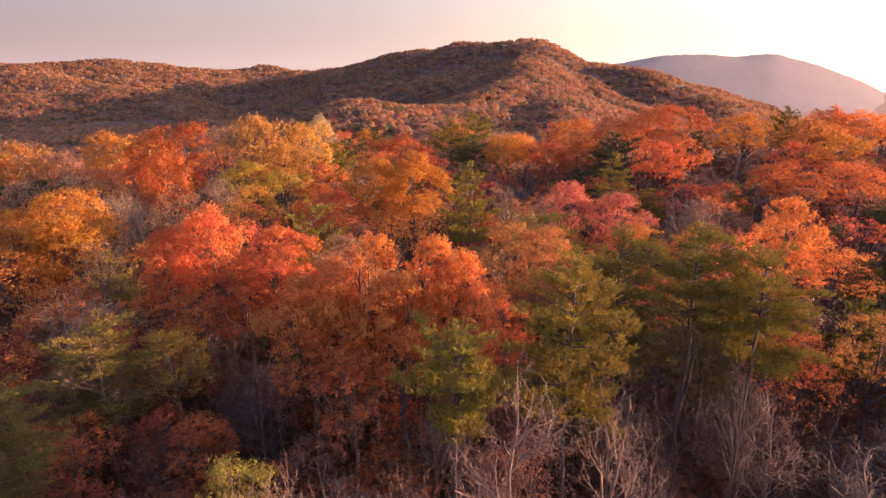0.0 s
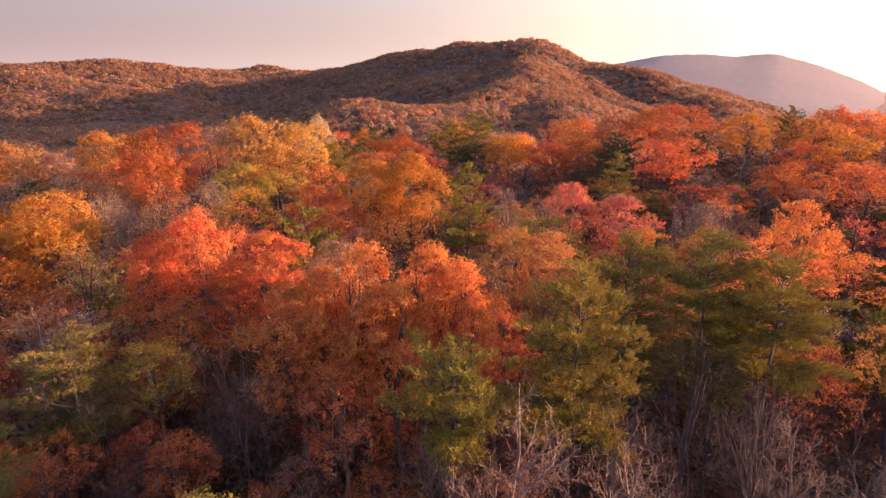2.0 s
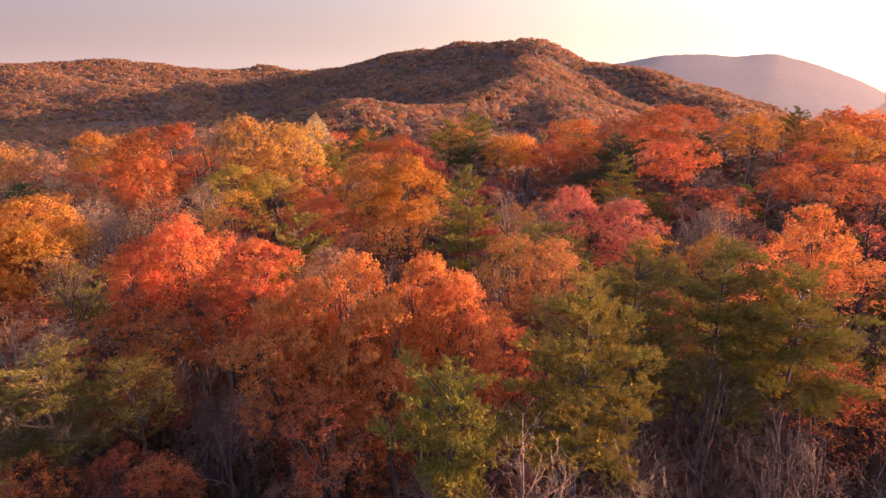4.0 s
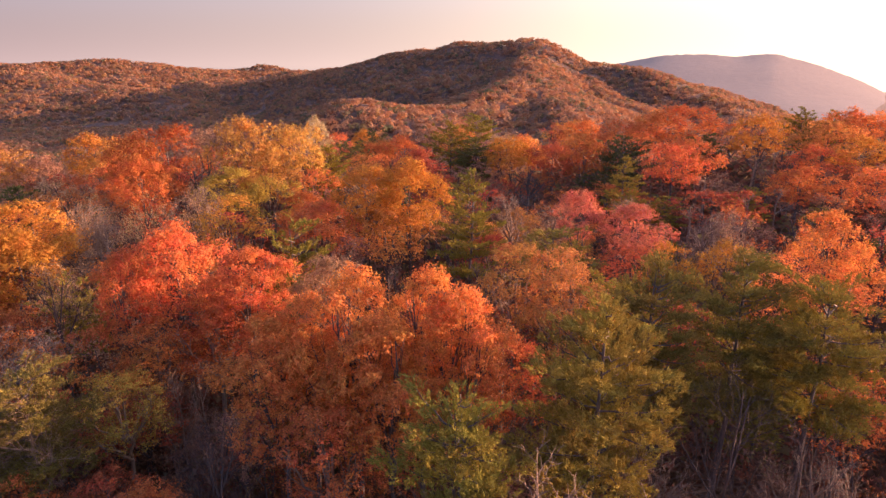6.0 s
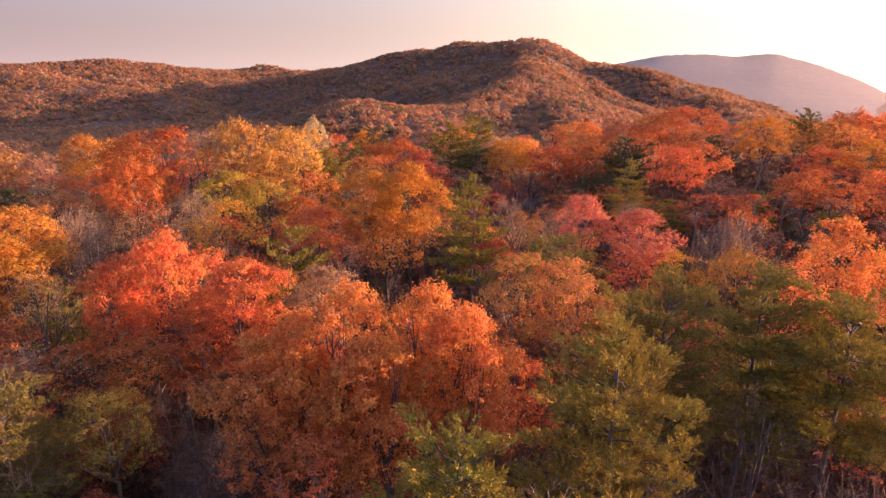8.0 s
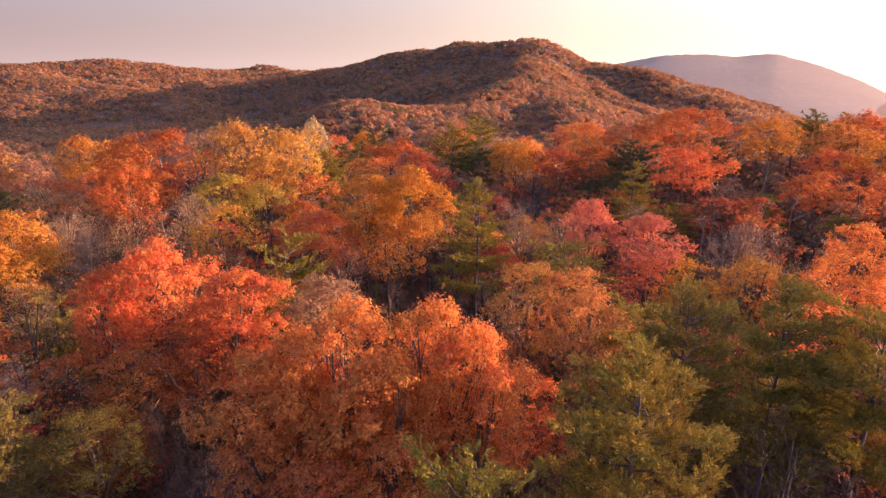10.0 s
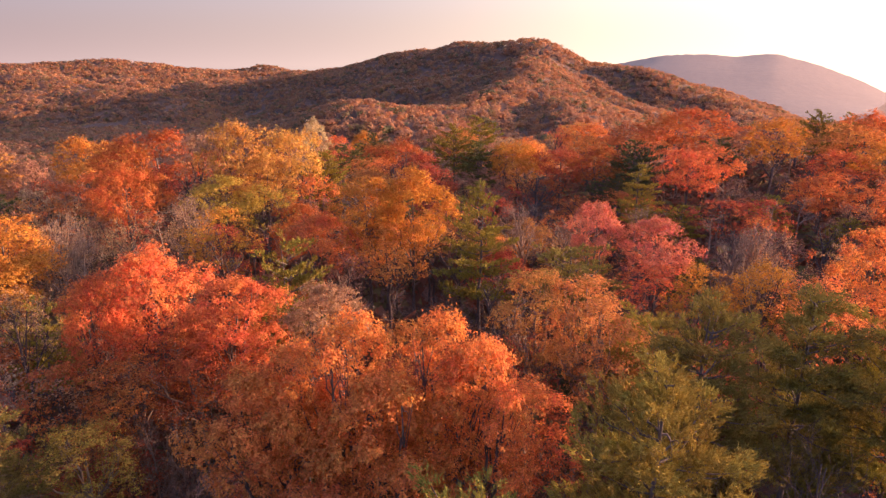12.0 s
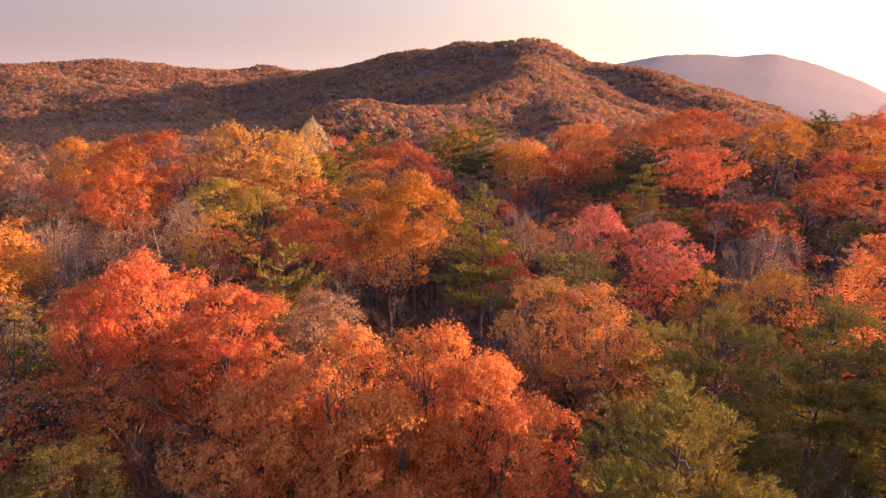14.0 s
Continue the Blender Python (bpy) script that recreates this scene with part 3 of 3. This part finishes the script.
def side_woods(name, label, seed, count, x0, x1, y0, y1):
    """The same wood goes on beside and behind the flight."""
    rng = np.random.default_rng(seed)
    x, y = rng.uniform(x0, x1, count), rng.uniform(y0, y1, count)
    size = rng.uniform(3.2, 5.2, count)
    v, f = clump_mesh(rng, x, y, land(x, y) + 9.5 + rng.uniform(-1.5, 1.5, count), size, rng.uniform(4.5, 6.5, count), 34, 0.3)
    return tagged(new(name, mesh_of(name, v, f, WOODS)), label, "forest", kind="stuff")


side_woods("west_woods", "brown and orange autumn woods west of the flight", 31, 600, -330, -175, -120, 260)
side_woods("east_woods", "brown and orange autumn woods east of the flight", 32, 600, 175, 330, -120, 260)
side_woods("rear_woods", "brown and orange autumn woods behind the flight", 33, 700, -175, 175, -150, -30)
side_woods("rear_west_woods", "autumn woods beside the start of the flight", 34, 260, -175, -62, -30, 60)
side_woods("rear_east_woods", "autumn woods beside the start of the flight", 35, 240, 90, 175, -30, 75)


def undergrowth(name, seed, count, near, far, low, high, blades, grain, east=400):
    rng = np.random.default_rng(seed)
    y = np.sqrt(rng.uniform(near ** 2, far ** 2, count))
    x = rng.uniform(-1, 1, count) * (0.85 * y + 18)
    x, y = x[x < east], y[x < east]
    tall = rng.uniform(low, high, len(x))
    v, f = clump_mesh(rng, x, y, land(x, y) + tall * 0.5, tall * rng.uniform(0.45, 0.8, len(x)), tall, blades, grain)
    return tagged(new(name, mesh_of(name, v, f, BRUSH)), "dark brown brush and saplings on the forest floor", "undergrowth", kind="stuff")


undergrowth("undergrowth", 9, 3400, 2, 62, 0.9, 2.6, 26, 0.2)
undergrowth("brush", 11, 1300, 8, 62, 2.0, 5.5, 140, 0.042, east=6)
undergrowth("thicket", 10, 4200, 60, 190, 1.5, 4.5, 15, 0.3)

# the mountain far to the east, its haze put into its material as emission
bx, by = np.meshgrid(np.linspace(500, 4200, 149), np.linspace(1700, 4300, 53))
along = bx / by * 3600
crest = 98 - 0.00027 * np.clip(1460 - along, 0, None) ** 2 - 0.2 * np.clip(along - 1930, 0, None) - 0.00018 * np.clip(along - 1930, 0, None) ** 2
crest = np.maximum(crest, -260)
rise = np.clip((by - 1700) / 1900, 0, 1)
# the saddle and the trees along the crest
uneven = -11 * np.exp(-((along - 1680) / 105) ** 2) + 1.5 * np.sin(along * 0.021) + np.random.default_rng(5).normal(size=along.shape) * 1.1
crest = crest + uneven * rise ** 5
spurs = 8 * np.sin(bx * 0.004 + by * 0.003) * np.sin(by * 0.0035 - bx * 0.002)
bz = np.where(by < 3600, -128 + (crest + 128) * rise ** 1.15 + spurs * np.clip(1 - rise, 0, 0.5), crest - 0.16 * (by - 3600))
nb = bx.shape[1]
quads = [(i * nb + j, i * nb + j + 1, (i + 1) * nb + j + 1, (i + 1) * nb + j) for i in range(bx.shape[0] - 1) for j in range(nb - 1)]
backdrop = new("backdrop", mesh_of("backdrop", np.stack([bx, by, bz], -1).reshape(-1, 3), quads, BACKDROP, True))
tagged(backdrop, "wooded mountain far off, its mauve haze a faint surface glow", "mountain", kind="structure")


# ---- the trees of the near wood ----
# the front of the wood: bare trees and pines close under the flight
tree("pale", "brown", 2.9, 21.2, 28.4, 3.2)
tree("pale", "brown", 6.9, 20.6, 28.9, 3.0)
tree("pale", "brown", 1.4, 17.6, 26.6, 2.0)
tree("pale", "brown", -5.2, 17.2, 27.4, 2.0)
tree("bare", "brown", 14.4, 30.9, 27.0, 3.4)
tree("bare", "brown", 14.9, 25.4, 27.2, 2.1)
tree("pale", "brown", 17.8, 27.0, 24.8, 2.6)
tree("bare", "brown", 10.8, 25.5, 24.0, 2.4)
tree("bare", "brown", -11.6, 32.5, 22.8, 2.8)
tree("pale", "brown", -27.1, 38.0, 25.4, 3.6)
tree("pale", "brown", -22.5, 34.5, 23.5, 2.6)
tree("pine", "gold_pine", 0.7, 25.4, 28.2, 2.4, 3)
tree("pine", "gold_pine", 6.9, 29.0, 30.3, 3.5, 1)
tree("pine", "olive_pine", 11.4, 35.6, 30.2, 3.3, 2)
tree("pine", "olive_pine", 16.7, 36.8, 29.8, 3.5, 1)
tree("pine", "gold_pine", 20.3, 35.0, 29.0, 3.4, 0)
tree("pine", "olive_pine", -22.9, 35.0, 24.0, 3.2, 0)
tree("pine", "olive_pine", -23.6, 26.5, 24.0, 2.8, 0)
tree("sparse", "olive", -19.3, 37.8, 22.3, 2.6)
tree("sparse", "lime", -8.3, 19.2, 25.7, 1.9)
tree("dry", "rust", -21.4, 34.2, 17.6, 2.4)
tree("dry", "rust", -14.5, 27.0, 17.5, 2.4)
tree("dry", "crimson", -17.4, 31.0, 19.4, 2.4)
tree("sparse", "rust", -15.0, 31.4, 19.6, 2.0)
tree("sparse", "rust", -25.4, 31.0, 19.0, 2.3)
tree("bare", "brown", -12.8, 34.7, 20.8, 2.6)
tree("sparse", "amber", 30.0, 36.4, 24.4, 2.6)
tree("broad", "ember", -4.3, 33.8, 30.2, 2.7)
tree("broad", "ember", -0.6, 34.2, 30.0, 2.6)
tree("broad", "ember", 1.3, 33.2, 29.5, 2.3)
tree("broad", "ember", -6.9, 34.2, 28.9, 2.2)
tree("broad", "ember", -2.5, 32.2, 28.4, 2.6)
tree("broad", "ember", -8.2, 33.2, 28.0, 2.7)
tree("sparse", "rust", -5.2, 30.4, 24.8, 2.5)
tree("sparse", "rust", 3.6, 36.8, 25.6, 2.6)
# two slim pale stems in the shade under the red trees
tree("pale", "brown", -17.4, 40.8, 20.8, 1.5)
tree("pale", "brown", -15.9, 41.4, 21.2, 1.4)
# the red trees and what stands round them
tree("broad", "coral", -23.6, 47.8, 27.0, 2.2)
tree("broad", "coral", -20.0, 48.8, 28.5, 3.2)
tree("broad", "coral", -13.4, 44.8, 28.0, 3.0)
tree("sparse", "crimson", -16.8, 47.8, 24.8, 2.6)
tree("sparse", "red", -15.8, 44.4, 24.6, 3.2)
tree("sparse", "ember", -20.2, 45.0, 22.8, 3.0)
tree("broad", "tan", -8.6, 48.8, 26.0, 2.8)
tree("pine", "gold_pine", -12.4, 54.4, 27.4, 3.0, 0)
tree("broad", "coral", -12.8, 68.0, 26.4, 3.6)
tree("broad", "red", -16.5, 75.5, 25.6, 3.4)
tree("broad", "gold", -7.8, 69.4, 29.6, 3.6)
tree("broad", "gold", -3.4, 68.6, 30.3, 3.7)
tree("sparse", "orange", -5.6, 67.0, 25.6, 4.0)
tree("pine", "gold_pine", 2.9, 63.8, 29.5, 3.7, 1)
tree("bare", "brown", -0.2, 63.0, 21.4, 3.2)
tree("bare", "brown", 4.9, 66.4, 21.6, 3.0)
tree("dry", "tan", -33.0, 71.5, 26.3, 4.1)
tree("dry", "tan", -37.2, 65.6, 26.2, 3.3)
tree("pale", "brown", -31.0, 80.5, 26.0, 3.4)
tree("pale", "brown", -40.6, 70.0, 25.8, 3.4)
tree("dry", "tan", -27.6, 71.5, 25.6, 3.2)
tree("dry", "tan", -45.0, 82.0, 24.0, 4.4)
tree("pale", "brown", -33.0, 61.5, 25.6, 3.2)
tree("dry", "tan", -30.4, 49.6, 25.4, 2.6)
tree("dry", "tan", -27.2, 62.5, 24.6, 3.0)
tree("dry", "tan", -39.0, 78.0, 24.0, 4.2)
tree("sparse", "gold", -22.9, 69.0, 26.5, 3.6)
tree("broad", "gold", -40.6, 62.0, 27.5, 4.8)
tree("broad", "gold", -38.0, 57.0, 25.8, 3.8)
tree("broad", "gold", -46.0, 60.5, 25.8, 4.2)
tree("sparse", "ember", -41.5, 53.0, 23.2, 3.8)
# the middle: orange oaks, pines and the pink trees
tree("sparse", "amber", 5.3, 46.0, 27.9, 2.7)
tree("sparse", "amber", 8.4, 45.8, 27.9, 2.8)
tree("sparse", "amber", 8.6, 42.6, 27.3, 2.8)
tree("pine", "gold_pine", 12.0, 43.0, 26.4, 3.0, 0)
tree("sparse", "gold", 18.9, 53.4, 25.9, 2.3)
tree("sparse", "gold", 24.4, 54.6, 25.8, 2.6)
tree("sparse", "ember", 27.0, 51.4, 25.4, 3.4)
tree("broad", "ember", 35.0, 57.6, 27.6, 3.3)
tree("sparse", "ember", 32.0, 53.0, 24.0, 3.4)
tree("sparse", "ember", 38.4, 54.4, 23.2, 3.8)
tree("pale", "brown", 24.8, 61.4, 26.6, 3.2)
tree("dry", "tan", 28.8, 60.2, 26.8, 3.4)
tree("pale", "brown", 27.2, 63.4, 26.8, 3.2)
tree("broad", "pink", 15.0, 69.5, 27.1, 2.7)
tree("broad", "pink", 20.9, 67.4, 25.8, 3.6)
tree("sparse", "coral", 19.4, 63.0, 22.6, 3.2)
tree("pale", "brown", 9.0, 77.0, 25.0, 3.4)
tree("pale", "brown", 12.2, 73.0, 25.0, 3.2)
tree("pine", "olive_pine", 10.4, 60.0, 25.3, 4.4, 3)
tree("pine", "gold_pine", 27.6, 95.0, 26.7, 3.4, 2)
tree("bare", "brown", 14.9, 108.0, 23.4, 4.4)
tree("dry", "orange", 12.9, 117.5, 23.4, 3.6)
# the skyline of the ridge
tree("broad", "yellow", -30.8, 99.5, 32.2, 5.0)
tree("broad", "yellow", -24.0, 103.5, 30.8, 4.8)
tree("broad", "yellow", -26.5, 97.0, 27.5, 5.0)
tree("broad", "straw", -34.0, 168.0, 26.6, 3.8)
tree("broad", "olive", -29.6, 88.5, 26.3, 4.4)
tree("sparse", "olive", -24.0, 89.0, 25.0, 4.0)
tree("broad", "red", -46.6, 107.0, 30.2, 6.4)
tree("broad", "red", -53.0, 108.0, 28.6, 5.0)
tree("broad", "red", -37.4, 79.0, 29.3, 3.4)
tree("broad", "red", -41.0, 90.0, 26.8, 4.6)
tree("sparse", "tan", -37.6, 101.0, 30.6, 4.4)
tree("broad", "orange", -69.0, 134.0, 25.3, 6.2)
tree("broad", "gold", -77.0, 137.0, 25.4, 5.6)
tree("broad", "rust", -62.0, 118.0, 22.6, 5.6)
tree("broad", "brown", -75.0, 115.5, 23.6, 5.2)
tree("broad", "amber", -85.0, 118.0, 25.4, 6.0)
tree("broad", "rust", -92.0, 116.0, 24.2, 5.6)
tree("pine", "pine", -62.0, 128.0, 20.5, 4.0)
tree("broad", "gold", -36.0, 278.0, 12.5, 5.0)
tree("pine", "gold_pine", -31.0, 226.0, 12.6, 6.0)
tree("pine", "gold_pine", -42.0, 222.0, 12.6, 6.0)
tree("pine", "gold_pine", -22.0, 224.0, 12.6, 6.0)
tree("broad", "red", -10.0, 160.0, 21.6, 5.6)
tree("broad", "red", -17.5, 162.0, 20.4, 5.0)
tree("broad", "crimson", -2.4, 113.0, 23.7, 4.2)
tree("pine", "gold_pine", 2.0, 131.0, 28.0, 5.6, 0)
tree("pine", "pine", 6.5, 126.0, 25.6, 5.0, 0)
tree("pine", "gold_pine", 10.0, 186.0, 25.2, 6.4, 0)
tree("broad", "gold", 12.6, 122.0, 26.8, 4.4)
tree("broad", "orange", 17.5, 126.0, 26.0, 4.4)
tree("broad", "red", 26.0, 113.5, 26.8, 4.6)
tree("broad", "crimson", 21.0, 119.0, 26.0, 4.4)
tree("broad", "orange", 41.4, 200.0, 22.6, 7.0)
tree("broad", "ember", 36.0, 160.0, 26.2, 6.0)
tree("pine", "dark_pine", 32.6, 114.0, 27.2, 5.2, 0)
tree("pine", "dark_pine", 27.5, 106.0, 23.0, 4.6, 0)
tree("broad", "coral", 38.0, 103.0, 27.6, 4.4)
tree("broad", "rust", 44.4, 113.0, 27.2, 5.0)
tree("broad", "rust", 53.7, 141.0, 31.4, 7.0)
tree("broad", "ember", 47.0, 139.0, 30.0, 6.0)
tree("broad", "rust", 39.5, 136.0, 28.6, 6.0)
tree("broad", "gold", 59.6, 119.5, 30.8, 5.4)
tree("pine", "pine", 52.0, 124.0, 26.4, 4.4, 0)
tree("broad", "orange", 77.0, 126.5, 29.5, 6.0)
tree("broad", "gold", 75.6, 113.0, 27.8, 5.0)
tree("broad", "coral", 69.5, 115.0, 25.6, 5.4)
tree("broad", "rust", 61.5, 88.5, 26.4, 4.4)
tree("broad", "rust", 57.0, 99.0, 24.6, 4.6)
tree("broad", "rust", 84.3, 131.5, 31.2, 6.2)
tree("broad", "ember", 95.0, 135.0, 30.6, 6.4)
tree("pine", "gold_pine", 84.2, 147.0, 29.8, 4.2, 0)
tree("pine", "gold_pine", 93.0, 149.0, 29.0, 4.0, 0)

# the rest of the wood, a little lower, fills the gaps between them
fill = random.Random(21)
MARKS = np.array([(x, y, t) for x, y, t, r in PLACED])


def canopy(x, y):
    d2 = (MARKS[:, 0] - x) ** 2 + (MARKS[:, 1] - y) ** 2 + 9.0
    w = d2 ** -1.5
    return float((w * MARKS[:, 2]).sum() / w.sum())


def fill_wood(tries, y0, y1, lower, gap):
    for _ in range(tries):
        y = math.sqrt(fill.uniform(max(y0, 0) ** 2, y1 ** 2)) if y0 >= 0 else fill.uniform(y0, y1)
        x = fill.uniform(-1, 1) * (0.82 * max(y, 0) + 16)
        radius = fill.uniform(2.4, 3.8) + 1.6 * min(1, max(0, (y - 60) / 60))
        if y < 14 and abs(x) < 6:
            continue
        if any((x - px) ** 2 + (y - py) ** 2 < (gap * (radius + pr)) ** 2 for px, py, pt, pr in PLACED):
            continue
        top = canopy(x, y) - fill.uniform(*lower)
        top = min(max(top, float(land(x, y)) + 9), float(land(x, y)) + 22)
        k = fill.random()
        if y < 34:
            top, k = top - 2.5, k * 0.62
        right = x > 20
        if right:
            k *= 0.8
        if k < 0.2 and x < -10 and 50 < y < 110:
            tree("dry", "tan", x, y, top, radius, coarser=1)
        elif k < 0.38:
            tree(fill.choice(["bare", "pale"]) if y > 44 else "bare", "brown", x, y, top, radius, coarser=1)
        elif k < 0.58:
            tree("dry", fill.choice(["rust", "brown", "tan", "crimson"]), x, y, top, radius, coarser=1)
        elif k < (0.70 if y < 95 else 0.62):
            tree("pine", fill.choice(["pine", "dark_pine", "gold_pine"]), x, y, top, radius, coarser=1)
        elif k < 0.88:
            tree("sparse", fill.choice(["rust", "ember", "amber", "brown", "crimson"]), x, y, top - 0.8, radius, coarser=1)
        else:
            tree("broad", fill.choice(["ember", "crimson", "rust"] if right else ["rust", "orange", "amber", "crimson"]), x, y, top - 0.8, radius, coarser=1)


for _ in range(150):
    # more trees of the same wood beside the flight, up the slope towards the sun
    # they stand out of view, added to shade the front of the wood
    x, y = fill.uniform(20, 75), fill.uniform(-25, 48)
    radius = fill.uniform(2.6, 3.6)
    if x < 0.8 * y + 13 or any((x - px) ** 2 + (y - py) ** 2 < (0.75 * (radius + pr)) ** 2 for px, py, pt, pr in PLACED):
        continue
    tree(*fill.choice([("sparse", "ember"), ("broad", "orange"), ("pine", "pine"), ("dry", "rust")]), x, y, 24 + fill.uniform(-2, 2), radius, grade=2)
fill_wood(900, 12, 60, (1.5, 5.0), 0.6)
fill_wood(2200, 60, 120, (2.0, 6.0), 0.6)
fill_wood(800, 120, 188, (1.0, 4.0), 0.72)

# low rusty trees under the red ones
for _ in range(520):
    y = fill.uniform(18, 44)
    x = fill.uniform(-0.75 * y - 6, 4)
    radius = fill.uniform(1.6, 2.6)
    if any((x - px) ** 2 + (y - py) ** 2 < (0.45 * (radius + pr)) ** 2 for px, py, pt, pr in PLACED):
        continue
    tree(*fill.choice([("sparse", "rust"), ("sparse", "brown"), ("dry", "rust"), ("sparse", "crimson"), ("dry", "brown")]), x, y, float(land(x, y)) + fill.uniform(6, 12), radius, coarser=1)

# slender young trees crowd the front of the wood
for _ in range(900):
    y = fill.uniform(4, 48)
    x = fill.uniform(-1, 1) * (0.8 * y + 14)
    radius = fill.uniform(1.1, 2.0)
    if y < 23 and abs(x - 2) < 9:
        continue
    if any((x - px) ** 2 + (y - py) ** 2 < (0.5 * (radius + pr)) ** 2 for px, py, pt, pr in PLACED):
        continue
    tree("sapling", fill.choice(["rust", "brown", "olive"]), x, y, float(land(x, y)) + fill.uniform(7, 12), radius)
